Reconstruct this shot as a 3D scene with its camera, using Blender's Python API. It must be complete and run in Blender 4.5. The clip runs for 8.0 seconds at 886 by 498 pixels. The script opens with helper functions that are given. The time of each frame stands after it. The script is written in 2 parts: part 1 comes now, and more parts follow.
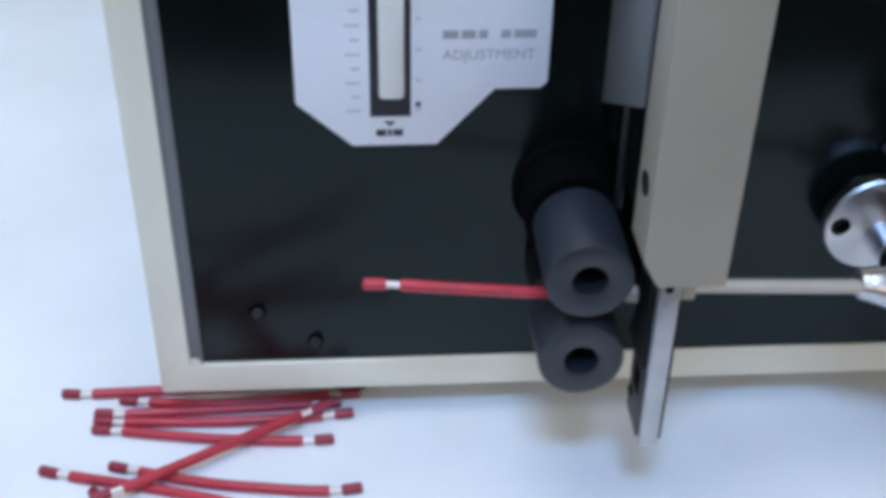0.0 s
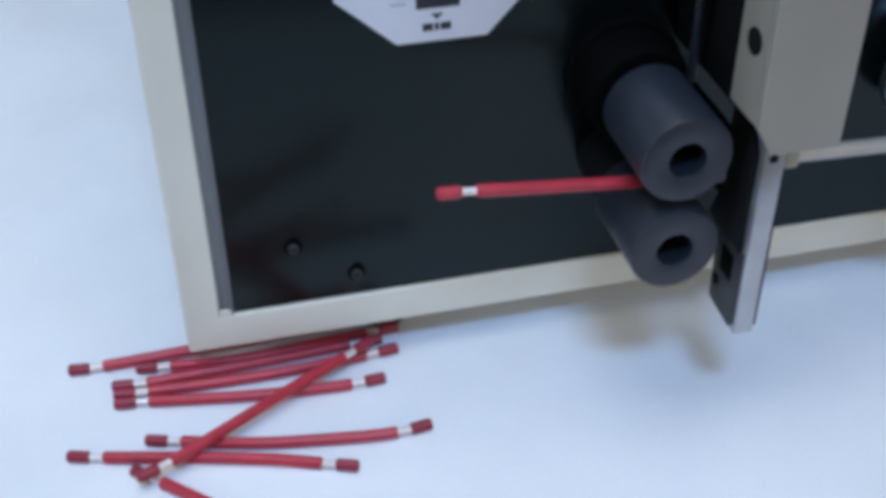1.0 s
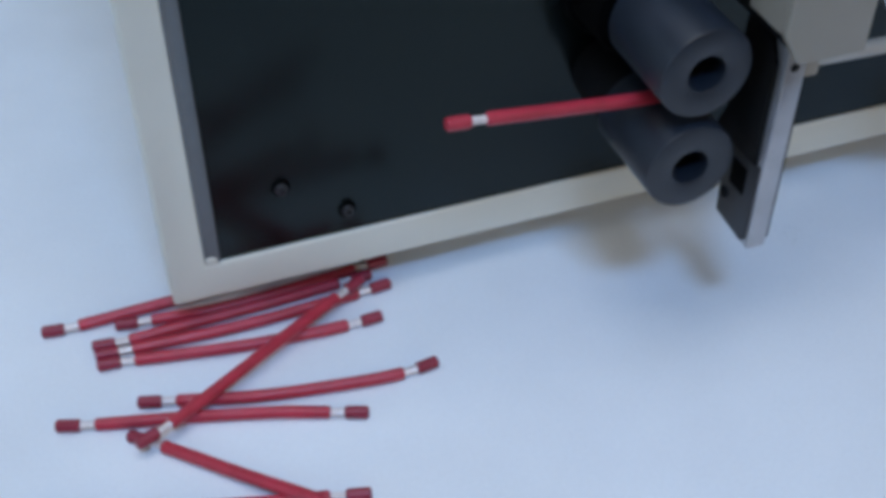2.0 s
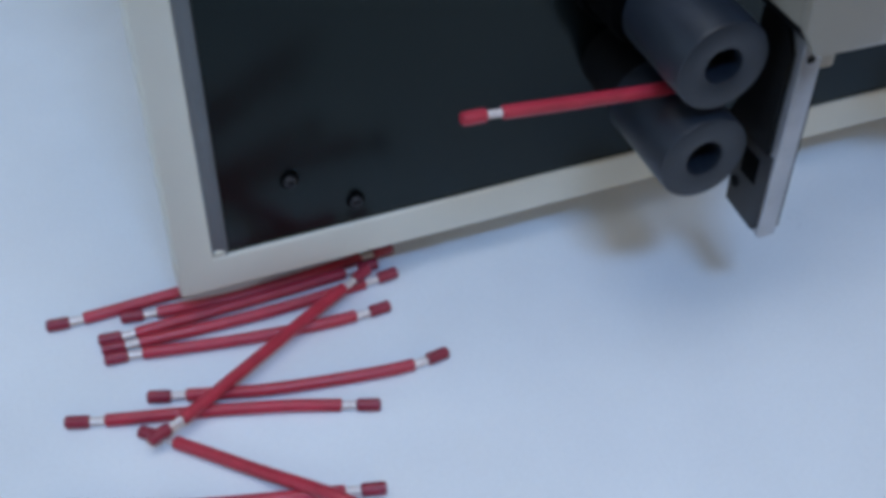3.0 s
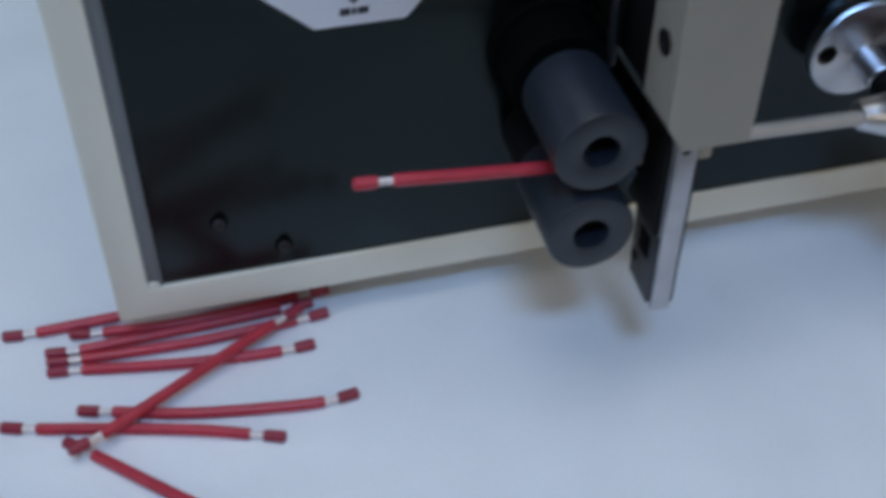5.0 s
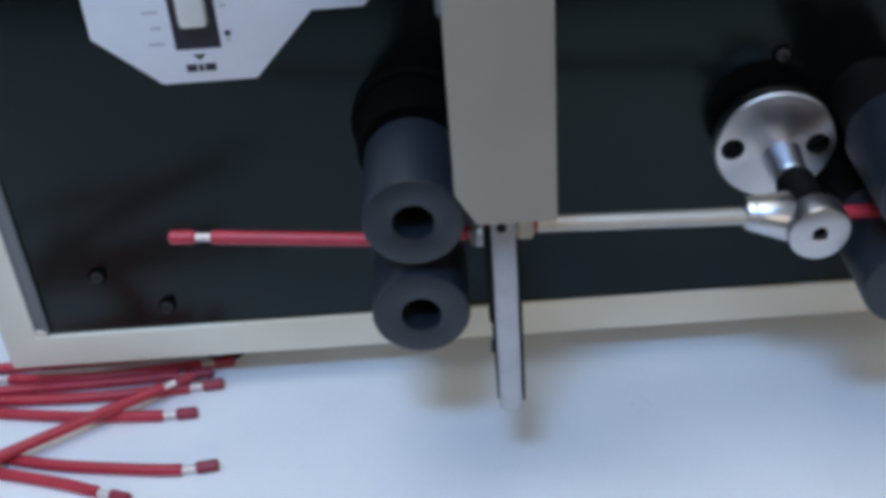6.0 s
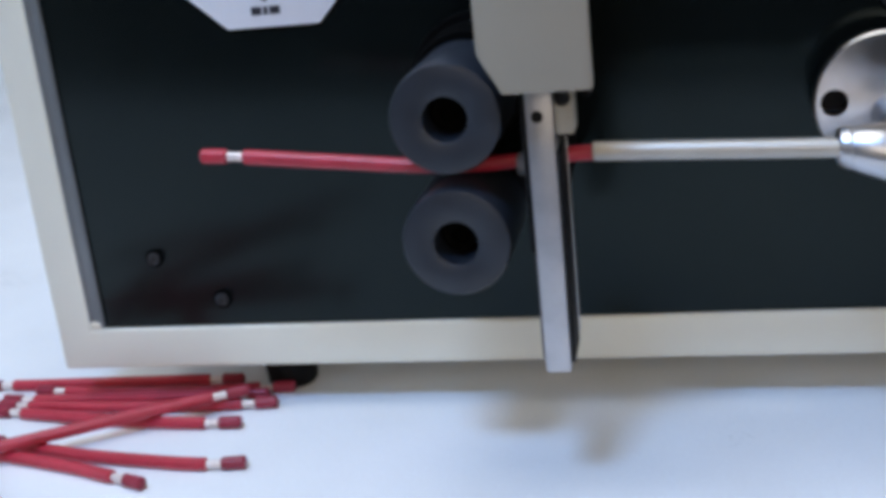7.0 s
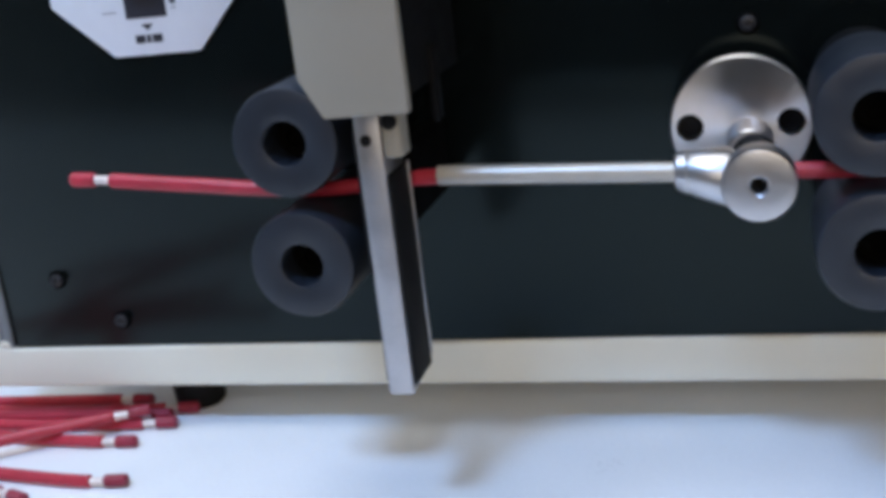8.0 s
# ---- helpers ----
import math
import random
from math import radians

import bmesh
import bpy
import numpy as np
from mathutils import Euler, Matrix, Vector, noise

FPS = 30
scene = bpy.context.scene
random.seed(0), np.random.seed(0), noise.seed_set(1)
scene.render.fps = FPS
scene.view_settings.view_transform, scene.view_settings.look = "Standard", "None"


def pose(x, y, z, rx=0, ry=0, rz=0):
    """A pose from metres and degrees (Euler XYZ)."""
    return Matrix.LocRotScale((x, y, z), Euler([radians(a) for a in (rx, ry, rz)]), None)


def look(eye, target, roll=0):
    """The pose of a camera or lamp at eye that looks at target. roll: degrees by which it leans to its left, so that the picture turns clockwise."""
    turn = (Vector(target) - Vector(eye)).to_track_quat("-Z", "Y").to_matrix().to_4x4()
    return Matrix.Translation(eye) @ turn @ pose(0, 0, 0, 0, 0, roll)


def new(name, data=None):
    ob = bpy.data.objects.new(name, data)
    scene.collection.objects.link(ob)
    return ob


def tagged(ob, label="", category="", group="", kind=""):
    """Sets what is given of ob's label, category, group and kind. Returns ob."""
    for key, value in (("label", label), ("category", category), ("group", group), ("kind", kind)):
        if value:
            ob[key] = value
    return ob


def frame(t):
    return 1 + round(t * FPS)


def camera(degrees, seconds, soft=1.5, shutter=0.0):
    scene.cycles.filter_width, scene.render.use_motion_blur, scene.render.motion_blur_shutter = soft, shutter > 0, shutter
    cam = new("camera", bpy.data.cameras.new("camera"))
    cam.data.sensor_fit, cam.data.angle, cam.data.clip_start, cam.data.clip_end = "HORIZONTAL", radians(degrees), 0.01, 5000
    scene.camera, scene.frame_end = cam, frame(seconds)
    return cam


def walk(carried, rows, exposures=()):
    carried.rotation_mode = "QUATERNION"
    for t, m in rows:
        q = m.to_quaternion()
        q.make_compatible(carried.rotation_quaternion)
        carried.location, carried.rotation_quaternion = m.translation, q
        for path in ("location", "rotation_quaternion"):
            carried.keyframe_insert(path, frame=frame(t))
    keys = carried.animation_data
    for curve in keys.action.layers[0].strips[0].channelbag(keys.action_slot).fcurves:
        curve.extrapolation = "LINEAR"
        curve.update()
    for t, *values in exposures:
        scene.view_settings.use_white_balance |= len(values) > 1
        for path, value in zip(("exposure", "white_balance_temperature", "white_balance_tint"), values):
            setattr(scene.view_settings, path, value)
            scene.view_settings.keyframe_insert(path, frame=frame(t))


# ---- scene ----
# Lens and walk: seconds, eye in metres, heading (to the left of +y), pitch, lean in degrees.
cam = camera(40.0, 8.0, soft=4.6, shutter=0.4)
PATH = [
    (0, 0.06633, -0.29281, 0.27378, -4.268, -35.271, 1.035),
    (0.5, 0.03737, -0.28048, 0.25438, -8.402, -35.787, 0.891),
    (1, 0.01009, -0.26642, 0.24504, -13.489, -37.320, -0.428),
    (1.5, -0.01031, -0.25880, 0.23731, -18.700, -39.168, 0.552),
    (1.7, -0.01144, -0.25101, 0.23851, -19.192, -40.404, 0.108),
    (2.8, -0.01570, -0.23099, 0.24520, -21.086, -44.124, 0.146),
    (3, -0.01881, -0.23148, 0.24517, -21.824, -43.786, 0.794),
    (3.5, -0.02007, -0.23359, 0.25577, -20.627, -46.092, 1.707),
    (4, -0.01728, -0.23256, 0.25767, -20.735, -46.010, 1.358),
    (4.5, -0.00449, -0.23952, 0.26622, -19.470, -45.660, 0.703),
    (5, 0.02889, -0.25474, 0.26942, -14.709, -43.459, 0.295),
    (5.2, 0.05152, -0.26489, 0.25965, -11.582, -41.095, -0.766),
    (6.3, 0.15073, -0.27109, 0.22696, 4.147, -33.455, -5.503),
    (6.5, 0.15510, -0.27690, 0.20361, 5.179, -29.970, -5.594),
    (7, 0.17174, -0.28280, 0.14000, 12.314, -18.431, -6.152),
    (7.5, 0.21070, -0.27843, 0.12239, 16.028, -15.304, -6.904),
    (8, 0.22029, -0.27557, 0.13401, 15.994, -16.593, -6.862),
]
walk(
    cam,
    [(t, pose(x, y, z, 90 + pitch, 0, yaw) @ pose(0, 0, 0, 0, 0, lean)) for t, x, y, z, yaw, pitch, lean in PATH],
    exposures=[
        (0.0, 0.22, 7000, 11),
        (0.7, 0.14, 6950, 11),
        (1.5, -0.17, 6600, 10),
        (2.8, -0.42, 6550, 10),
        (4.4, -0.47, 6600, 10),
        (5.0, -0.56, 6850, 10),
        (6.3, 0.03, 6900, 10),
        (7.0, 0.22, 7000, 13),
        (8.0, 0.34, 7000, 13),
    ],
)

# ---- light: blue daylight from a side window, warm daylight from one behind the camera, two unseen ceiling lamps added for warm fill and bluish main light ----
world = bpy.data.worlds.new("world")
scene.world = world
world.use_nodes = True
sky = world.node_tree.nodes.new("ShaderNodeTexSky")
sky.sky_type, sky.sun_disc, sky.sun_elevation, sky.sun_rotation = "NISHITA", False, radians(40), radians(200)
world.node_tree.links.new(sky.outputs[0], world.node_tree.nodes["Background"].inputs[0])
world.node_tree.nodes["Background"].inputs[1].default_value = 0.1


def area_lamp(name, m, width, height, power, colour):
    data = bpy.data.lights.new(name, "AREA")
    data.shape, data.size, data.size_y, data.energy, data.color = "RECTANGLE", width, height, power, colour
    lamp = new(name, data)
    lamp.matrix_world = m
    return lamp


area_lamp("window_daylight", look((-1.38, -0.1, 0.56), (0.0, -0.05, 0.05)), 1.18, 0.66, 4.0, (0.55, 0.76, 1.0))
area_lamp("front_window_daylight", look((0.5, -1.28, 0.56), (0.15, 0.0, 0.0)), 1.0, 0.66, 2.9, (1.0, 0.81, 0.56))
# Unseen wide lamp, added as warm fill that tints the shadows tan.
area_lamp("unseen_fill_light", look((-0.1, -0.12, 1.485), (-0.1, -0.12, 0.0)), 1.25, 0.8, 6.6, (1.0, 0.94, 0.80))
# Unseen small bluish lamp, placed to throw the soft shadows under the rollers.
area_lamp("unseen_key_light", look((-0.05, -0.82, 1.48), (0.0, -0.05, 0.0)), 0.36, 0.30, 26.5, (0.27, 0.52, 1.0))

CM = 0.01


# ---- materials ----
def material(name, base, rough, metal=0.0, spread=0.12, scale=40.0, bump=0.0, bump_scale=400.0, coat=0.0, wear=0.0):
    """A surface with large soft blotches and fine grain in tone, roughness and relief. scale: blotches per metre."""
    mat = bpy.data.materials.new(name)
    mat.use_nodes = True
    nt = mat.node_tree
    bsdf = nt.nodes["Principled BSDF"]
    geo = nt.nodes.new("ShaderNodeTexCoord")
    big, fine = nt.nodes.new("ShaderNodeTexNoise"), nt.nodes.new("ShaderNodeTexNoise")
    big.inputs["Scale"].default_value, fine.inputs["Scale"].default_value = scale, bump_scale
    big.inputs["Detail"].default_value, fine.inputs["Detail"].default_value = 4, 3
    mixed = nt.nodes.new("ShaderNodeMath")
    mixed.operation = "MULTIPLY_ADD"
    mixed.inputs[1].default_value = 0.35
    for tex in (big, fine):
        nt.links.new(geo.outputs["Object"], tex.inputs["Vector"])
    nt.links.new(fine.outputs["Fac"], mixed.inputs[0])
    nt.links.new(big.outputs["Fac"], mixed.inputs[2])
    ramp = nt.nodes.new("ShaderNodeValToRGB")
    ramp.color_ramp.elements[0].position, ramp.color_ramp.elements[1].position = 0.4, 0.95
    ramp.color_ramp.elements[0].color = (*[c * (1 - spread) for c in base], 1)
    ramp.color_ramp.elements[1].color = (*[min(1, c * (1 + spread)) for c in base], 1)
    nt.links.new(mixed.outputs[0], ramp.inputs[0])
    nt.links.new(ramp.outputs[0], bsdf.inputs["Base Color"])
    rr = nt.nodes.new("ShaderNodeMapRange")
    rr.inputs["From Min"].default_value, rr.inputs["From Max"].default_value = 0.3, 1.0
    rr.inputs["To Min"].default_value, rr.inputs["To Max"].default_value = rough * 0.85, min(1, rough * 1.2 + wear)
    nt.links.new(mixed.outputs[0], rr.inputs["Value"])
    nt.links.new(rr.outputs[0], bsdf.inputs["Roughness"])
    bsdf.inputs["Metallic"].default_value = metal
    bsdf.inputs["Coat Weight"].default_value = coat
    if bump:
        b = nt.nodes.new("ShaderNodeBump")
        b.inputs["Strength"].default_value, b.inputs["Distance"].default_value = bump, 0.0004
        nt.links.new(fine.outputs["Fac"], b.inputs["Height"])
        nt.links.new(b.outputs[0], bsdf.inputs["Normal"])
    return mat


# The frame's cream, darkened in colour for the weaker light on the head.
DIM_CREAM = material("dim_cream_paint", (0.335, 0.30, 0.243), 0.42, spread=0.06, scale=30, bump=0.12, bump_scale=2500)
TURNED = material("turned_face", (0.60, 0.60, 0.62), 0.32, metal=1.0, spread=0.06, scale=150, bump=0.05, bump_scale=900)
turned_bsdf = TURNED.node_tree.nodes["Principled BSDF"]
turned_bsdf.inputs["Anisotropic"].default_value = 0.85
lathe_marks = TURNED.node_tree.nodes.new("ShaderNodeTangent")
lathe_marks.direction_type, lathe_marks.axis = "RADIAL", "Y"
TURNED.node_tree.links.new(lathe_marks.outputs[0], turned_bsdf.inputs["Tangent"])
CREAM = material("cream_paint", (0.75, 0.725, 0.615), 0.38, spread=0.05, scale=30, bump=0.12, bump_scale=2500)
PANEL = material("black_gloss_panel", (0.0030, 0.0043, 0.0042), 0.19, spread=0.3, scale=25, bump=0.012, bump_scale=1500)
PANEL.node_tree.nodes["Principled BSDF"].inputs["Specular IOR Level"].default_value = 0.27
PANEL.node_tree.nodes["Principled BSDF"].inputs["Specular Tint"].default_value = (0.76, 1.0, 1.0, 1)
RUBBER = material("dark_rubber", (0.017, 0.022, 0.031), 0.36, spread=0.25, scale=90, bump=0.25, bump_scale=1800)
BLACK = material("black_steel", (0.0025, 0.0025, 0.003), 0.7, spread=0.3, scale=80, bump=0.1)
# Black almost without sheen, for pieces lost in dark reflection and shade.
DEAD_BLACK = material("dead_black", (0.0015, 0.0015, 0.0015), 0.8, spread=0.3, scale=80)
DEAD_BLACK.node_tree.nodes["Principled BSDF"].inputs["Specular IOR Level"].default_value = 0.06
STEEL = material("ground_steel", (0.46, 0.46, 0.48), 0.36, metal=0.75, spread=0.12, scale=120, bump=0.15, bump_scale=1600)
EDGE = material("grey_edge_metal", (0.17, 0.18, 0.185), 0.4, metal=0.3, spread=0.1, scale=60, bump=0.1)
CHROME = material("turned_aluminium", (0.58, 0.58, 0.60), 0.34, metal=1.0, spread=0.06, scale=150, bump=0.1, bump_scale=900)
TUBE = material("brushed_tube_steel", (0.48, 0.455, 0.41), 0.42, metal=0.6, spread=0.08, scale=150, bump=0.08)
BLACK.node_tree.nodes["Principled BSDF"].inputs["Specular IOR Level"].default_value = 0.22
DARK_METAL = material("blackened_steel", (0.05, 0.05, 0.055), 0.45, metal=0.6, spread=0.2, scale=200, bump=0.1)
PLATE = material("silver_label_plate", (0.77, 0.79, 0.85), 0.42, metal=0.0, spread=0.04, scale=40)
INK = material("black_ink", (0.02, 0.02, 0.03), 0.5, spread=0.1)
TICK = material("grey_ink", (0.34, 0.35, 0.40), 0.5, spread=0.1)
LEVER = material("ivory_plastic", (0.74, 0.74, 0.70), 0.4, spread=0.06, scale=60)
RED = material("red_insulation", (0.45, 0.028, 0.050), 0.36, spread=0.2, scale=160, bump=0.15, bump_scale=1200)
DARK_RED = material("dark_red_sleeve", (0.27, 0.018, 0.040), 0.4, spread=0.2, scale=160, bump=0.15, bump_scale=1200)
TIN = material("tinned_strands", (0.80, 0.72, 0.69), 0.4, metal=0.6, spread=0.12, scale=500, bump=0.5, bump_scale=3000)
TABLE = material("white_laminate", (0.77, 0.79, 0.81), 0.29, spread=0.08, scale=13, bump=0.03, bump_scale=900)
waves = TABLE.node_tree.nodes.new("ShaderNodeTexNoise")
waves.inputs["Scale"].default_value, waves.inputs["Detail"].default_value = 16, 2
swell = TABLE.node_tree.nodes.new("ShaderNodeBump")
swell.inputs["Strength"].default_value, swell.inputs["Distance"].default_value = 0.8, 0.006
table_place = TABLE.node_tree.nodes.new("ShaderNodeTexCoord")
TABLE.node_tree.links.new(table_place.outputs["Object"], waves.inputs["Vector"])
TABLE.node_tree.links.new(waves.outputs["Fac"], swell.inputs["Height"])
TABLE.node_tree.links.new(swell.outputs[0], TABLE.node_tree.nodes["Bump"].inputs["Normal"])
WALL = material("wall_paint", (0.62, 0.61, 0.58), 0.8, spread=0.04, scale=4, bump=0.2)
# Unseen wall and floor, kept dark so the panel's upper part reflects darkness.
DARK_WALL = material("dark_reflected_wall", (0.05, 0.048, 0.045), 0.7, spread=0.1, scale=4, bump=0.2)
FLOOR = material("floor_vinyl", (0.05, 0.047, 0.045), 0.5, spread=0.2, scale=6)
GLASS = bpy.data.materials.new("window_glass")
GLASS.use_nodes = True
GLASS.node_tree.nodes["Principled BSDF"].inputs["Transmission Weight"].default_value = 1.0
GLASS.node_tree.nodes["Principled BSDF"].inputs["Roughness"].default_value = 0.02
LAMP = bpy.data.materials.new("lamp_diffuser")
LAMP.use_nodes = True
LAMP.node_tree.nodes["Principled BSDF"].inputs["Emission Color"].default_value = (0.62, 0.78, 1, 1)
LAMP.node_tree.nodes["Principled BSDF"].inputs["Emission Strength"].default_value = 1.5


# ---- mesh helpers; all lengths in centimetres ----
def mesh_of(name, bm, mat, smooth=True):
    bmesh.ops.recalc_face_normals(bm, faces=bm.faces)
    me = bpy.data.meshes.new(name)
    bm.to_mesh(me)
    bm.free()
    me.materials.append(mat)
    if smooth:
        me.shade_smooth()
        me.set_sharp_from_angle(angle=radians(32))
    return me


def part(name, bm, mat, parent=None, label=""):
    """One mesh object, under a thing or a part when parent is given."""
    ob = new(name, mesh_of(name, bm, mat))
    if parent is not None:
        ob.parent = parent
    return tagged(ob, label)


def thing(name, label, category, group="", kind=""):
    return tagged(new(name), label, category, group, kind)


def box(x0, x1, y0, y1, z0, z1, bevel=0.08, bm=None, segments=2):
    bm = bm or bmesh.new()
    made = bmesh.ops.create_cube(bm, size=1.0)["verts"]
    bmesh.ops.scale(bm, vec=((x1 - x0) * CM, (y1 - y0) * CM, (z1 - z0) * CM), verts=made)
    bmesh.ops.translate(bm, vec=((x0 + x1) / 2 * CM, (y0 + y1) / 2 * CM, (z0 + z1) / 2 * CM), verts=made)
    if bevel:
        edges = {e for v in made for e in v.link_edges}
        bmesh.ops.bevel(bm, geom=list(edges), offset=bevel * CM, segments=segments, profile=0.5, affect="EDGES")
    return bm


def prism(outline, axis, a, b, bevel=0.05):
    """A flat outline (list of 2D corners) drawn out between a and b along axis 'x' or 'y'."""
    bm = bmesh.new()
    place = (lambda u, v, w: (w, u, v)) if axis == "x" else (lambda u, v, w: (u, w, v))
    low = [bm.verts.new([c * CM for c in place(u, v, a)]) for u, v in outline]
    high = [bm.verts.new([c * CM for c in place(u, v, b)]) for u, v in outline]
    n = len(outline)
    bm.faces.new(low)
    bm.faces.new(high[::-1])
    for k in range(n):
        bm.faces.new((low[k], low[(k + 1) % n], high[(k + 1) % n], high[k]))
    bmesh.ops.recalc_face_normals(bm, faces=bm.faces)
    if bevel:
        bmesh.ops.bevel(bm, geom=list(bm.edges), offset=bevel * CM, segments=2, profile=0.5, affect="EDGES")
    return bm


def lathe(profile, axis="y", centre=(0, 0, 0), steps=48, bm=None):
    """A turned solid: profile rows of (place along the axis, radius)."""
    bm = bm or bmesh.new()
    rings = []
    for along, r in profile:
        ring = []
        for k in range(steps):
            a = 2 * math.pi * k / steps
            u, v = r * math.cos(a), r * math.sin(a)
            co = (u, along, v) if axis == "y" else (along, u, v) if axis == "x" else (u, v, along)
            ring.append(bm.verts.new([(c + o) * CM for c, o in zip(co, centre)]))
        rings.append(ring)
    for a, b in zip(rings, rings[1:]):
        for k in range(steps):
            bm.faces.new((a[k], a[(k + 1) % steps], b[(k + 1) % steps], b[k]))
    if profile[0][1] > 0:
        bm.faces.new(rings[0])
        bm.faces.new(rings[-1][::-1])
    bmesh.ops.remove_doubles(bm, verts=bm.verts, dist=1e-6)
    return bm


def smooth_path(points, per=10):
    """A smooth line through the points (Catmull-Rom)."""
    pts = [Vector(p) for p in points]
    pts = [pts[0] * 2 - pts[1], *pts, pts[-1] * 2 - pts[-2]]
    out = []
    for k in range(1, len(pts) - 2):
        p0, p1, p2, p3 = pts[k - 1 : k + 3]
        for s in range(per):
            t = s / per
            out.append(0.5 * (2 * p1 + (p2 - p0) * t + (2 * p0 - 5 * p1 + 4 * p2 - p3) * t**2 + (3 * p1 - p0 - 3 * p2 + p3) * t**3))
    return [*out, pts[-2]]


def stretch_of(path, a, b, step=0.22):
    """The piece of a path between two lengths along it, evenly cut."""
    lengths = [0.0]
    for p, q in zip(path, path[1:]):
        lengths.append(lengths[-1] + (q - p).length)
    xs = np.linspace(a, b, max(3, int((b - a) / step)))
    cols = [np.interp(xs, lengths, [p[n] for p in path]) for n in range(3)]
    return [Vector(p) for p in zip(*cols)]


def length_of(path):
    return sum((q - p).length for p, q in zip(path, path[1:]))


def hose(path, radius, sides=14, ends=0.05, bm=None):
    """A round solid along a path, with slightly rounded ends."""
    bm = bm or bmesh.new()
    radii = [radius] * len(path)
    head, tail = (path[0] - path[1]).normalized(), (path[-1] - path[-2]).normalized()
    path = [path[0], path[0] - head * ends, *path[1:-1], path[-1] - tail * ends, path[-1]]
    radii = [radius - ends, radius, *radii[1:-1], radius, radius - ends]
    rings = []
    for k, p in enumerate(path):
        way = (path[min(k + 1, len(path) - 1)] - path[max(k - 1, 0)]).normalized()
        side = way.cross(Vector((0, 0, 1)))
        side = side.normalized() if side.length > 1e-4 else Vector((1, 0, 0))
        up = side.cross(way)
        ring = []
        for s in range(sides):
            a = 2 * math.pi * s / sides
            ring.append(bm.verts.new((p + (side * math.cos(a) + up * math.sin(a)) * radii[k]) * CM))
        rings.append(ring)
    for a, b in zip(rings, rings[1:]):
        for s in range(sides):
            bm.faces.new((a[s], a[(s + 1) % sides], b[(s + 1) % sides], b[s]))
    bm.faces.new(rings[0][::-1])
    bm.faces.new(rings[-1])
    return bm


# ---- the room: added out of view to shape the light and the reflections ----
def setting(name, bm, mat, label, category):
    return tagged(part(name, bm, mat), label, category, kind="structure")


setting("floor", box(-140, 140, -130, 150, -77, -75, 0), FLOOR, "unseen floor, dark for the reflections in the panel", "floor")
setting("ceiling", box(-140, 140, -130, 150, 150, 154, 0), WALL, "plain pale painted ceiling of the room", "ceiling")
setting("wall_north", box(-140, 140, 150, 158, -75, 150, 0), WALL, "plain pale painted wall behind the table", "wall")
setting("wall_east", box(140, 148, -130, 150, -75, 150, 0), WALL, "plain pale painted side wall of the room", "wall")
def windowed_wall(name, turn, u0, u1, a0, a1, mat, label, frame_label):
    """A wall from u0 to u1 along x, pierced by a two-light window from a0 to a1, then turned into place about the upright axis."""
    bm = bmesh.new()
    for x0, x1, z0, z1 in ((u0, a0, -75, 150), (a1, u1, -75, 150), (a0, a1, -75, 19), (a0, a1, 93, 150)):
        box(x0, x1, -8, 0, z0, z1, 0, bm)
    setting(name, bm, mat, label, "wall").matrix_world = turn
    window = thing("window_1" if turn.to_euler().z == 0 else "window_2", frame_label, "window", kind="structure")
    mid = (a0 + a1) / 2
    bm = bmesh.new()
    for x0, x1, z0, z1 in ((a0, a0 + 4, 19, 93), (a1 - 4, a1, 19, 93), (a0 + 4, a1 - 4, 19, 23), (a0 + 4, a1 - 4, 89, 93), (mid - 2, mid + 2, 23, 89)):
        box(x0, x1, -6, -1, z0, z1, 0.4, bm)
    part("window_frame", bm, CREAM, window)
    for x0, x1 in ((a0 + 4, mid - 2), (mid + 2, a1 - 4)):
        part("pane", box(x0, x1, -4.4, -3.8, 23, 89, 0), GLASS, window).visible_shadow = False
    window.matrix_world = turn


windowed_wall("wall_south", pose(0, -1.30, 0), -140, 140, -3, 103, DARK_WALL, "unseen wall with a window, dark for the reflections in the panel", "white framed window letting in warm daylight")
windowed_wall("wall_west", pose(-1.40, 0, 0, 0, 0, -90), -150, 130, -54, 74, WALL, "plain pale painted side wall with a window", "white framed window letting in blue daylight")
# Both ceiling fixtures are unseen, added to carry the fill and main lamps.
unseen_ceiling_light = thing("unseen_ceiling_light", "unseen ceiling panel added for warm fill light", "light")
part("light_frame", box(-74, 54, -54, 30, 149.2, 150, 0.3), CREAM, unseen_ceiling_light)
part("diffuser", box(-72, 52, -52, 28, 148.9, 149.2, 0), LAMP, unseen_ceiling_light)
key_light = thing("unseen_ceiling_light", "unseen small panel added for the bluish main light", "light")
part("light_frame", box(-27, 17, -101, -63, 149.2, 150, 0.3), CREAM, key_light)
part("diffuser", box(-25, 15, -99, -65, 148.9, 149.2, 0), LAMP, key_light)

# ---- the table ----
table = thing("table", "large white laminate work table with a faintly glossy top", "table")
part("tabletop", box(-95, 85, -20, 110, -2.8, 0, 0.25), TABLE, table, "glossy white laminate top")
for x, y in ((-90, -16), (80, -16), (-90, 105), (80, 105)):
    part("leg", box(x - 2.5, x + 2.5, y - 2.5, y + 2.5, -75, -2.8, 0.2), STEEL, table)

# ---- the wire cutting machine ----
WIDE, TALL, DEEP, LOW = 40.0, 27.0, 26.0, 1.25
machine = thing("wire_stripping_machine", "cream metal wire cutting and stripping machine with a black front panel", "machine")
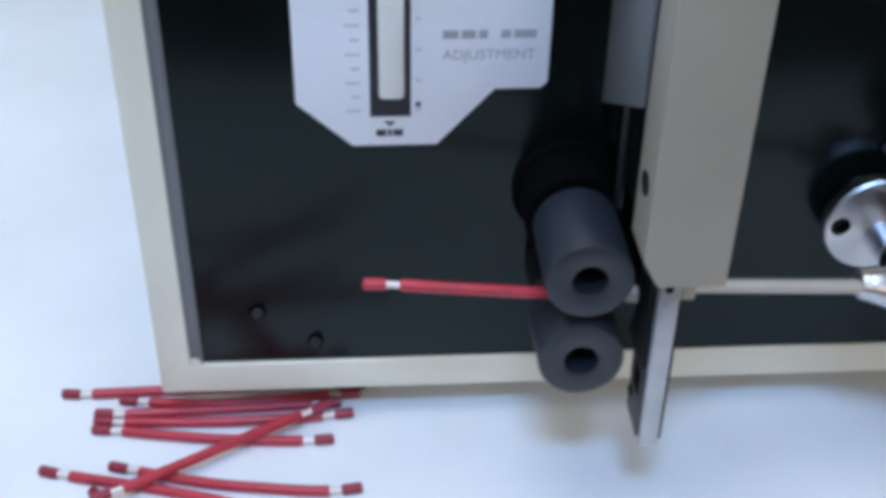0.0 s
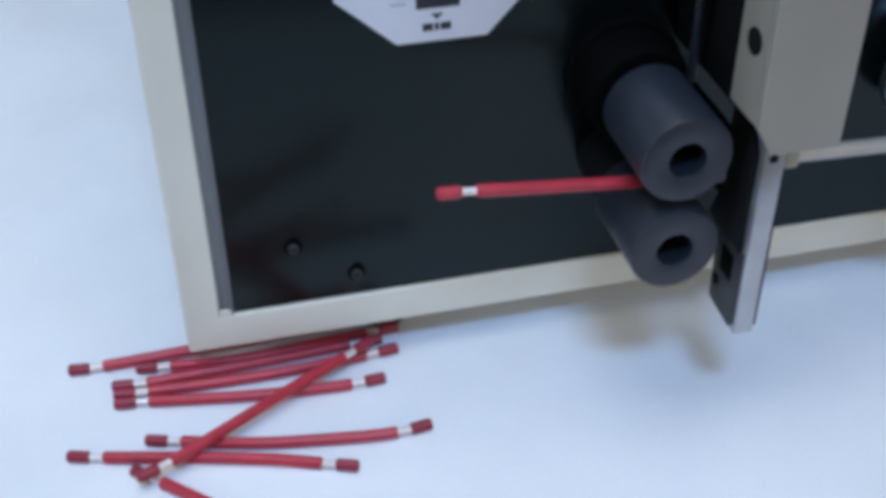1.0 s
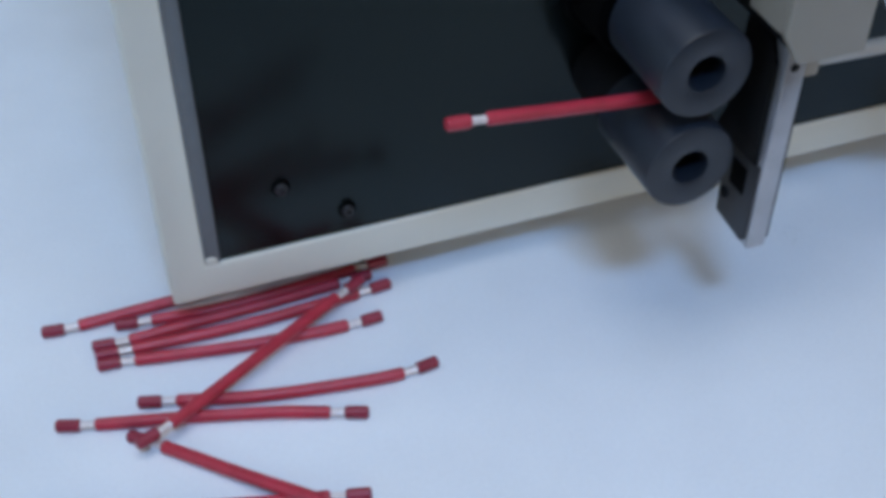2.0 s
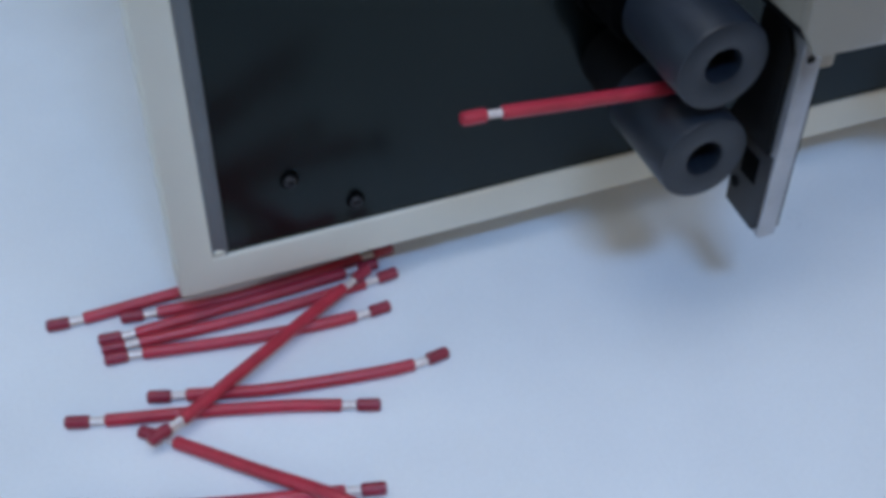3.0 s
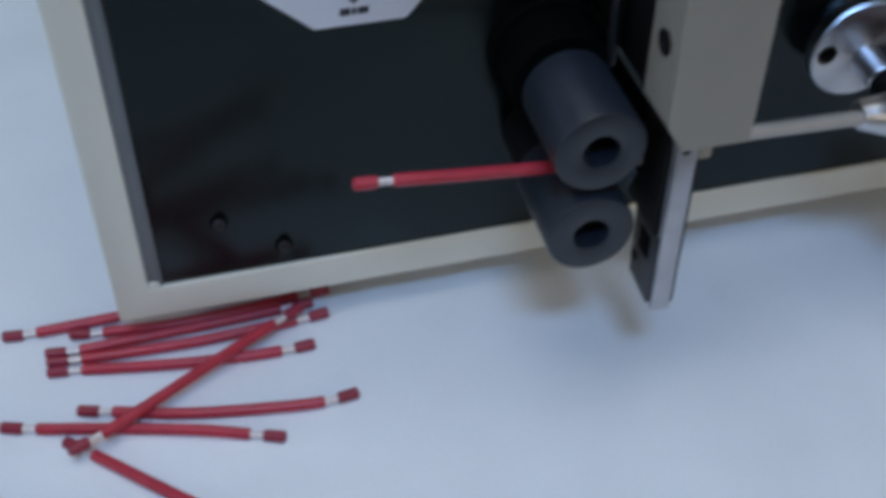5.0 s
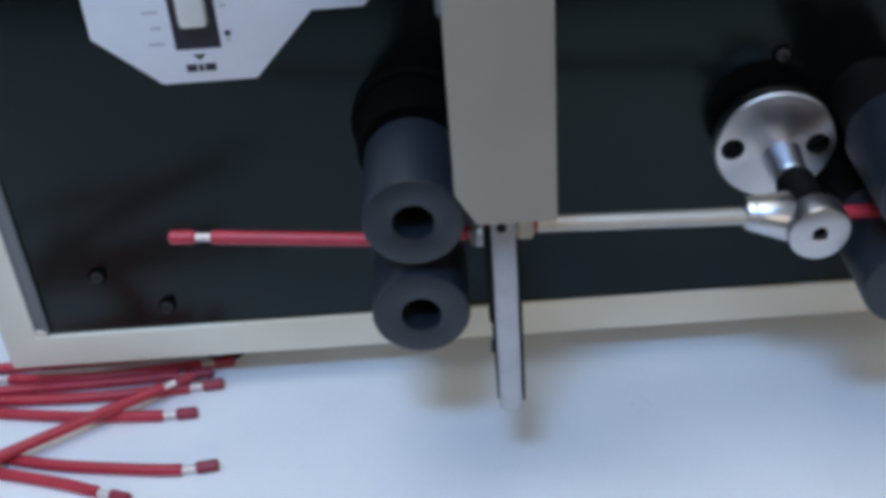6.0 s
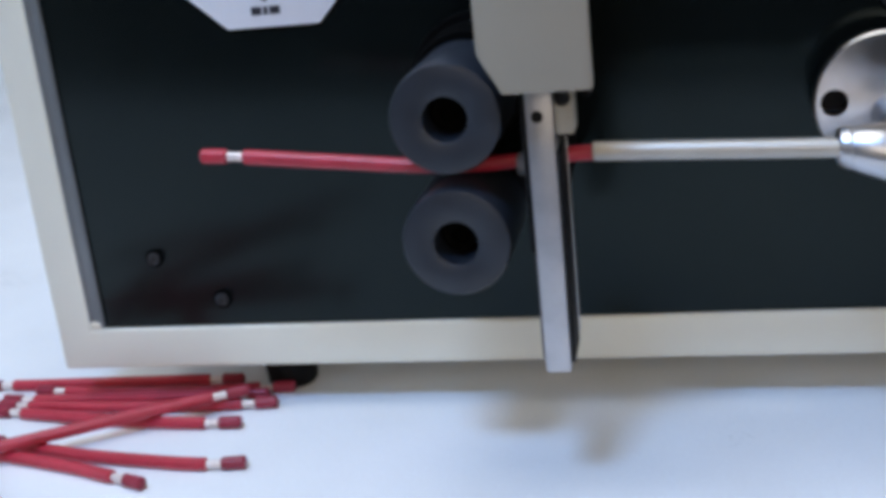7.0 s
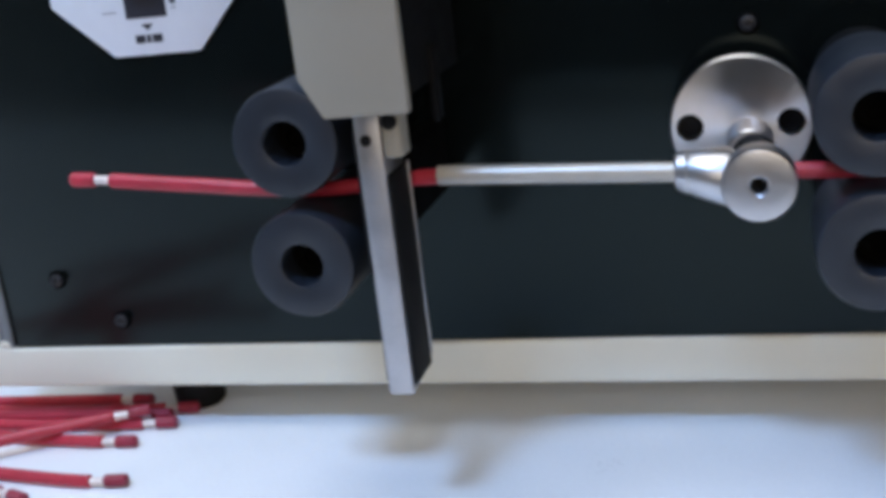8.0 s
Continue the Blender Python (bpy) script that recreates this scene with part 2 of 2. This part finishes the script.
part("case", box(1.9, WIDE - 1.9, 0.9, DEEP, LOW, TALL - 0.6, 0.25), CREAM, machine, "cream painted sheet metal case")


def front_frame():
    """The cream bezel: an outer rim with a rectangular opening, its edges rounded."""
    bm = bmesh.new()
    outer = [(0, LOW), (WIDE, LOW), (WIDE, TALL), (0, TALL)]
    inner = [(0.99, LOW + 1.15), (WIDE - 0.99, LOW + 1.15), (WIDE - 0.99, TALL - 1.15), (0.99, TALL - 1.15)]
    rings = []
    for pts, y in ((outer, 0), (outer, 0.9), (inner, 0.9), (inner, 0)):
        rings.append([bm.verts.new((u * CM, y * CM, v * CM)) for u, v in pts])
    for a, b in zip(rings, rings[1:] + rings[:1]):
        for k in range(4):
            bm.faces.new((a[k], a[(k + 1) % 4], b[(k + 1) % 4], b[k]))
    bmesh.ops.recalc_face_normals(bm, faces=bm.faces)
    sharp = [e for e in bm.edges if all(abs(v.co.y) < 1e-6 for v in e.verts) and len({round(v.co.x, 5) for v in e.verts} | {0}) and e.is_manifold and e.calc_face_angle(0) > 0.5]
    upright = [e for e in bm.edges if abs(e.verts[0].co.y - e.verts[1].co.y) > 1e-4]
    bmesh.ops.bevel(bm, geom=sharp + upright, offset=0.1 * CM, segments=3, profile=0.5, affect="EDGES")
    return bm


part("front_frame", front_frame(), CREAM, machine, "cream painted rim round the front")
part("front_panel", box(1.0, WIDE - 1.0, 0.1, 0.85, LOW + 1.16, TALL - 1.16, 0.03), PANEL, machine, "glossy black front panel")
for flip in (1, -1):
    x0 = 0.995 if flip == 1 else WIDE - 0.995
    bm = bmesh.new()
    ring = []
    outline = ((x0, 0.04), (x0 + 0.16 * flip, 0.07), (x0 + 0.27 * flip, 0.02), (x0 + 0.37 * flip, 0.02), (x0 + 0.41 * flip, 0.07), (x0 + 0.41 * flip, 0.097), (x0, 0.097))
    for z in (LOW + 1.2, TALL - 1.2):
        ring.append([bm.verts.new((u * CM, v * CM, z * CM)) for u, v in outline])
    for k in range(7):
        bm.faces.new((ring[0][k], ring[0][(k + 1) % 7], ring[1][(k + 1) % 7], ring[1][k]))
    bm.faces.new(ring[0])
    bm.faces.new(ring[1][::-1])
    part("edge_strip", bm, EDGE, machine, "grey metal edge strip")
# Small cream block added for the highlight in the lower left corner.
part("corner_highlight", box(1.0, 1.34, 0.01, 0.095, LOW + 1.152, LOW + 1.38, 0.05), CREAM, machine)

for x, y in ((5.9, 1.8), (33.6, 1.8), (6.4, 23.5), (33.6, 23.5)):
    part("foot", lathe([(0, 0.62), (0.1, 0.7), (1.1, 0.78), (LOW, 0.78)], "z", (x, y, 0), 24), BLACK, machine, "black rubber foot")


def screw(x, z, y, r=0.25, parent=machine):
    """A domed black screw with a socket, in a dark ring."""
    head_bm = lathe([(0.02, r * 0.7), (-0.09, r * 0.7), (-0.15, r * 0.6), (-0.17, r * 0.36), (-0.08, r * 0.32), (-0.08, 0.0)], "y", (x, y, z), 20)
    made = part("screw", head_bm, DARK_METAL, parent, "dark socket screw")
    part("dark_ring", lathe([(0.02, r * 0.5), (0.02, r), (-0.03, r), (-0.045, r * 0.92), (-0.045, r * 0.5)], "y", (x, y, z), 24), DEAD_BLACK, made)
    return made


screw(3.20, 4.37, 0.1)
screw(4.91, 3.17, 0.1)
screw(21.6, 9.75, 0.1, 0.26)

# The silver label plate with its slider.
plate = part(
    "label_plate",
    prism([(4.75, 19.08), (4.75, 11.44), (6.26, 10.10), (8.59, 10.10), (10.16, 11.80), (11.40, 11.80), (11.58, 12.00), (11.58, 19.08)], "y", 0.1, 0.198, 0.02),
    PLATE,
    machine,
    "silver label plate with cut corners and a slider slot",
)
plate.location = (0, -0.1 * CM, 0.09 * CM)
part("slot", box(6.76, 7.87, 0.085, 0.1, 11.01, 17.58, 0.0), INK, plate, "black slider slot")
part("slider", box(7.00, 7.69, -0.25, 0.085, 11.68, 15.88, 0.12), LEVER, plate, "ivory plastic slider")


def plate_bar(x0, x1, z0, z1, mat=INK):
    return part("print_bar", box(x0, x1, 0.09, 0.1, z0, z1, 0), mat, plate)


for k in range(9):
    plate_bar(6.26 if k % 2 else 6.12, 6.51, 11.18 + k * 0.42, 11.22 + k * 0.42, TICK)
for k in range(4):
    plate_bar(8.0, 8.14, 11.18 + k * 0.9, 11.22 + k * 0.9, TICK)
part("print_mark", box(8.00, 8.14, 0.09, 0.1, 11.30, 11.44, 0), INK, plate)
part("print_arrow", prism([(7.13, 10.86), (7.46, 10.86), (7.29, 10.70)], "y", 0.09, 0.1, 0), INK, plate)
for x0, x1 in ((6.92, 7.19), (7.23, 7.34), (7.38, 7.65)):
    plate_bar(x0, x1, 10.40, 10.60)
for x0, x1 in ((8.71, 9.13), (9.20, 9.59), (9.67, 9.90), (10.26, 10.52), (10.59, 11.20)):
    plate_bar(x0, x1, 13.30, 13.54, TICK)


def lettering(text, x, z, width, y, mat, parent):
    curve = bpy.data.curves.new("lettering", "FONT")
    curve.body, curve.size, curve.extrude = text, 0.004, 0.00004
    flat = bpy.data.objects.new("lettering", curve)
    scene.collection.objects.link(flat)
    bpy.context.view_layer.update()
    me = bpy.data.meshes.new_from_object(flat.evaluated_get(bpy.context.evaluated_depsgraph_get()))
    bpy.data.objects.remove(flat)
    me.transform(Matrix.Scale(width * CM / max(v.co.x for v in me.vertices), 4))
    me.transform(pose(x * CM, y * CM, z * CM, 90))
    me.materials.clear()
    me.materials.append(mat)
    ob = new("lettering", me)
    ob.parent = parent
    return ob


lettering("ADJUSTMENT", 8.71, 12.70, 2.48, 0.094, TICK, plate)

# Feed rollers: rubber sleeve, bored end with a bolt, shaft and bearing behind.
sleeve = mesh_of("feed_roller", lathe([(-1.65, 0.7), (-1.65, 1.09), (-1.73, 1.17), (-4.32, 1.17), (-4.39, 1.14), (-4.41, 1.08), (-4.41, 0.52), (-4.39, 0.48), (-3.2, 0.47), (-3.2, 0.0)]), RUBBER)
bolt = mesh_of("bolt", lathe([(-3.2, 0.40), (-3.75, 0.40), (-3.8, 0.36), (-3.8, 0.2), (-3.6, 0.18), (-3.6, 0.0)], steps=24), DEAD_BLACK)
shaft = mesh_of("shaft", lathe([(0.3, 0.62), (-1.8, 0.62), (-1.8, 0.0)], steps=32), BLACK)
bearing = mesh_of("bearing", lathe([(0.3, 1.0), (-1.68, 1.0), (-1.72, 0.96), (-1.72, 0.6)], steps=40), BLACK)
# Bearing widened by a black flange that imitates the rollers' dark reflection.
reflection_housing = mesh_of("bearing", lathe([(0.3, 1.55), (0.0, 1.55), (-0.05, 1.5), (-0.06, 1.36), (-1.3, 1.36), (-1.4, 1.3), (-1.42, 1.0), (-1.68, 1.0), (-1.72, 0.96), (-1.72, 0.6)], steps=48), DEAD_BLACK)
for x, z in ((12.30, 8.66), (12.28, 6.00), (23.92, 8.47), (23.92, 5.84)):
    roller = new("feed_roller", sleeve)
    roller.parent, roller.location = machine, (x * CM, -0.12 * CM, z * CM)
    tagged(roller, "dark grey rubber feed roller with a bored end")
    for name, me in (("bolt", bolt), ("shaft", shaft), ("bearing", reflection_housing if z > 8 and x < 20 else bearing)):
        piece = new(name, me)
        piece.parent = roller

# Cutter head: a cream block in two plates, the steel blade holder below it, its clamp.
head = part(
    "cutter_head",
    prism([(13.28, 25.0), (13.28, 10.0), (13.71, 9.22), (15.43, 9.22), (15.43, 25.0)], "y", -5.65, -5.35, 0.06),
    DIM_CREAM,
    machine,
    "bent sheet cover of the cutter head, its cream darkened to beige",
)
part("side_flange", box(13.285, 13.48, -5.36, -4.1, 9.95, 25.0, 0.03), DIM_CREAM, head)
# No real hole: a raised disc, its inner shade given as black.
part("recess", lathe([(13.31, 0.30), (13.25, 0.32), (13.25, 0.24), (13.27, 0.0)], "x", (0, -4.85, 11.8), 20), BLACK, head, "raised black disc standing for a shaded round hole")
part("slide", box(13.8, 15.0, -5.33, 0.3, 9.26, 25.0, 0.06), BLACK, head, "black steel slide behind the block")
part("side_plate", prism([(-4.05, 13.4), (0.3, 11.2), (0.3, 25.0), (-4.05, 25.0)], "x", 13.15, 13.28, 0.03), EDGE, head, "grey metal side plate")
part("guide_rod", lathe([(9.0, 0.0), (9.0, 0.11), (9.05, 0.13), (25.0, 0.13), (25.0, 0.0)], "z", (13.46, -1.65, 0), 16), DARK_METAL, head, "thin steel guide rod")
part("slide_rail", box(14.96, 15.12, -2.4, -1.9, 8.4, 10.0, 0.05), BLACK, head)
holder = part(
    "blade_holder",
    prism([(-4.9, 9.215), (-4.9, 3.10), (-3.35, 3.22), (-3.2, 6.5), (-3.6, 6.5), (-3.6, 7.9), (-4.15, 7.9), (-4.15, 9.215)], "x", 14.02, 14.57, 0.06),
    STEEL,
    machine,
    "grey ground steel blade holder plate",
)
# Plain black block between the holder and the panel.
part("carriage", box(14.06, 14.5, -3.3, 0.3, 6.3, 7.95, 0.06), DEAD_BLACK, holder, "black block behind the holder plate")
part("blade", prism([(-4.64, 5.7), (-4.64, 8.6), (-4.36, 9.1), (-3.3, 9.15), (-3.3, 7.75), (-2.9, 7.3), (-3.3, 6.85), (-2.8, 5.7)], "x", 13.88, 14.015, 0.02), BLACK, holder, "black steel cutting blade")
# Black sheet added to shade the holder's right face, with a bright strip behind.
part("rear_shade_plate", box(14.575, 14.65, -4.84, -3.62, 3.3, 7.85, 0.02), BLACK, holder, "black plate added for the shaded right face of the holder")
part("bright_strip", box(14.575, 14.67, -3.615, -3.5, 3.5, 7.85, 0.02), STEEL, holder, "bright strip along the back of the black plate")
# Dark sheet laid over the holder's left face in place of its shade.
part("side_shade", prism([(-4.8, 3.4), (-4.8, 5.68), (-3.28, 5.68), (-3.38, 3.3), (-4.6, 3.2)], "x", 13.975, 14.017, 0.01), DARK_METAL, holder, "thin dark plate added for the shaded side of the holder")
# The slot's shade is a black block set proud of the face.
part("slot", box(13.955, 13.99, -4.36, -3.7, 4.5, 5.3, 0.01), DEAD_BLACK, holder, "raised black block standing for a shaded slot")
part("screw", lathe([(14.01, 0.17), (13.94, 0.17), (13.91, 0.13), (13.91, 0.0)], "x", (0, -3.6, 4.05), 18), BLACK, holder)
part("wire_nozzle", lathe([(13.55, 0.17), (13.55, 0.22), (13.59, 0.25), (13.8, 0.28), (13.87, 0.28), (13.87, 0.17)], "x", (0, -3.2, 7.22), 28), STEEL, holder, "small bright nozzle round the wire")
clamp = part("clamp", box(14.58, 14.97, -4.86, -4.22, 8.2, 9.21, 0.07), DIM_CREAM, machine, "small beige clamp")
part("screw", lathe([(-4.84, 0.17), (-4.89, 0.17), (-4.90, 0.08), (-4.88, 0.0)], "y", (14.76, 0, 8.95), 18), BLACK, clamp)
part("screw", lathe([(-4.88, 0.12), (-4.92, 0.12), (-4.93, 0.06), (-4.91, 0.0)], "y", (14.25, 0, 8.6), 18), BLACK, holder)


# The wire guide: turned flange, shaft, knob, tube in a socket.
def drilled(bm, cutters, mat, name):
    """The solid bm with the solids in cutters cut out of it."""
    body = new(name, mesh_of(name, bm, mat))
    made = []
    for cut in cutters:
        tool = new("cutter", mesh_of("cutter", cut, mat))
        mod = body.modifiers.new("cut", "BOOLEAN")
        mod.object, mod.operation, mod.solver = tool, "DIFFERENCE", "EXACT"
        made.append(tool)
    bpy.context.view_layer.update()
    me = bpy.data.meshes.new_from_object(body.evaluated_get(bpy.context.evaluated_depsgraph_get()))
    for ob in (*made, body):
        bpy.data.objects.remove(ob)
    me.materials.clear()
    me.materials.append(mat)
    me.shade_smooth()
    me.set_sharp_from_angle(angle=radians(32))
    return me


disc = lathe([(0.3, 0.0), (0.3, 0.9), (-0.35, 0.9), (-0.36, 1.5), (-0.74, 1.52), (-0.80, 1.47), (-0.80, 0.0)], "y", (21.38, 0, 7.58), 64)
holes = [lathe([(-0.2, 0.0), (-0.2, 0.3), (-1.0, 0.3), (-1.0, 0.0)], "y", (x, 0, 7.58), 28) for x in (20.30, 22.44)]
wire_guide = new("wire_guide", drilled(disc, holes, TURNED, "wire_guide"))
wire_guide.parent = machine
tagged(wire_guide, "turned aluminium guide flange with two holes")
for x in (20.30, 22.44):
    part("bolt", lathe([(-0.25, 0.0), (-0.25, 0.29), (-0.42, 0.29), (-0.45, 0.26), (-0.45, 0.0)], "y", (x, 0, 7.58), 24), BLACK, wire_guide, "black bolt sunk in its hole")
part("hub", lathe([(-0.80, 0.50), (-1.75, 0.44), (-1.80, 0.40), (-1.80, 0.0)], "y", (21.56, 0, 7.24), 32), CHROME, wire_guide)
part("shaft", lathe([(-1.80, 0.48), (-3.2, 0.48), (-3.2, 0.0)], "y", (21.66, 0, 7.10), 32), BLACK, wire_guide, "black steel shaft")
part("knob", lathe([(-3.12, 0.0), (-3.12, 0.68), (-3.17, 0.74), (-3.72, 0.74), (-3.78, 0.71), (-3.80, 0.65), (-3.80, 0.21), (-3.78, 0.18), (-3.43, 0.17), (-3.43, 0.0)], "y", (21.75, 0, 6.98), 48), CHROME, wire_guide, "silver knob with a socket hole")
part("socket_screw", lathe([(-3.40, 0.0), (-3.40, 0.165), (-3.66, 0.165), (-3.66, 0.11), (-3.53, 0.08), (-3.53, 0.0)], "y", (21.75, 0, 6.98), 20), BLACK, wire_guide)
socket = lathe([(20.08, 0.0), (20.08, 0.32), (20.15, 0.40), (20.33, 0.45), (20.37, 0.43), (20.48, 0.47), (21.15, 0.62), (21.28, 0.58), (21.33, 0.46), (21.33, 0.0)], "x", (0, -3.0, 7.18), 36)
for v in socket.verts:
    v.co.z -= (v.co.x - 0.2008) * 0.17
part("socket", socket, CHROME, wire_guide, "silver tube socket")
tube = lathe([(15.15, 0.13), (15.15, 0.19), (15.18, 0.21), (20.2, 0.21), (20.2, 0.1)], "x", (0, -3.15, 7.40), 28)
for v in tube.verts:
    v.co.z -= (v.co.x - 0.1515) * 0.04
part("guide_tube", tube, TUBE, wire_guide, "thin steel guide tube")

for mounted in (head, holder, clamp, wire_guide):
    mounted.location = (0, -0.12 * CM, 0.12 * CM)


# ---- red wire ----
def dress(owner, path, capped=(True, True), r=0.168, ends=DARK_RED):
    """Lays a wire along a path: red sleeves at the stripped ends, bare strands, red insulation."""
    total = length_of(path)
    a = 0.98 if capped[0] else 0.0
    b = total - (0.98 if capped[1] else 0.0)
    part("insulation", hose(stretch_of(path, a, b), r), RED, owner)
    for on, s, c0, c1 in ((capped[0], 0.0, 0.55, 1.05), (capped[1], total - 0.62, total - 1.05, total - 0.55)):
        if on:
            part("bare_conductor", hose(stretch_of(path, c0, c1, 0.1), 0.105, 10, 0.02), TIN, owner, "bare tinned copper strands")
            part("end_sleeve", hose(stretch_of(path, s, s + 0.62, 0.15), r), ends, owner, "short end sleeve of red insulation")


def wire_piece(points, label):
    owner = tagged(new("wire_piece"), label, "wire", "cut wires on the table")
    dress(owner, smooth_path(points))
    return owner


LONG = "short cut red wire with both ends stripped, lying on the table"
UNDER = "short cut red wire with stripped ends, partly under the machine"
L0, L1 = 0.172, 0.515
wire_piece([(-3.55, 1.4, L0), (-2.7, 1.33, L0), (-0.2, 1.4, L0), (4.5, 1.55, L0)], UNDER)
wire_piece([(-1.62, 1.0, L0), (-0.7, 0.86, L0), (1.5, 0.68, L0), (4.0, 0.8, L0), (6.2, 1.0, L0)], UNDER)
wire_piece([(-2.33, 0.38, L0), (-1.4, 0.3, L0), (0, 0.34, L0), (2.3, 0.4, L0), (4.7, 0.5, L0), (5.6, 0.56, L0)], UNDER)
wire_piece([(-2.3, 0.02, L0), (-1.4, -0.06, L0), (0, -0.14, L0), (2.2, -0.2, L0), (4.6, -0.1, L0), (6.0, 0.03, L0)], LONG)
wire_piece([(-2.3, -0.36, L0), (-1.5, -0.45, L0), (0, -0.72, L0), (2.0, -1.02, L0), (4.2, -1.18, L0), (5.38, -1.14, L0)], LONG)
wire_piece([(-1.5, -2.0, L0), (-0.6, -2.27, L0), (1.5, -2.86, L0), (3.8, -3.24, L0), (5.2, -3.38, L0), (6.25, -3.28, L0)], "slightly bent short red wire with stripped ends, lying on the table")
wire_piece([(-1.75, -3.68, L1), (-0.8, -3.28, L1), (0.5, -2.55, L1), (1.6, -1.92, L1), (2.8, -1.22, L1), (3.95, -0.58, L1), (5.2, 0.12, L1)], "short red wire with stripped ends lying across other wires")
wire_piece([(-1.9, -3.0, L0), (-1.15, -3.65, L0), (0.55, -5.3, L0 + 0.1), (1.9, -6.7, L1), (2.8, -7.62, L1 - 0.1), (3.9, -8.7, L0)], LONG)
wire_piece([(-4.0, -4.6, L0), (-3.0, -5.0, L0), (-1.4, -5.58, L0), (0.6, -6.12, L0), (2.2, -6.52, L0), (3.3, -6.8, L0)], LONG)
wire_piece([(-3.58, -2.08, L0), (-2.6, -2.38, L0), (-0.2, -2.98, L0), (1.8, -3.55, L0), (2.9, -3.95, L0), (4.0, -4.35, L0)], "curved short red wire with stripped ends, lying on the table")

# The wire in the machine: in at the right-hand rollers, through the tube, out past the left-hand ones.
feed = tagged(new("feed_wire"), "red wire fed through the guide tube and rollers, its end stripped", "wire")
dress(feed, smooth_path([(6.45, -3.2, 7.78), (7.4, -3.2, 7.71), (9.4, -3.2, 7.5), (12.3, -3.17, 7.24), (15.5, -3.15, 7.38), (20.5, -3.12, 7.18), (23.9, -3.1, 7.04), (28.0, -3.1, 7.0)]), (True, False), ends=RED)
feed.location = (0, -0.12 * CM, 0.12 * CM)
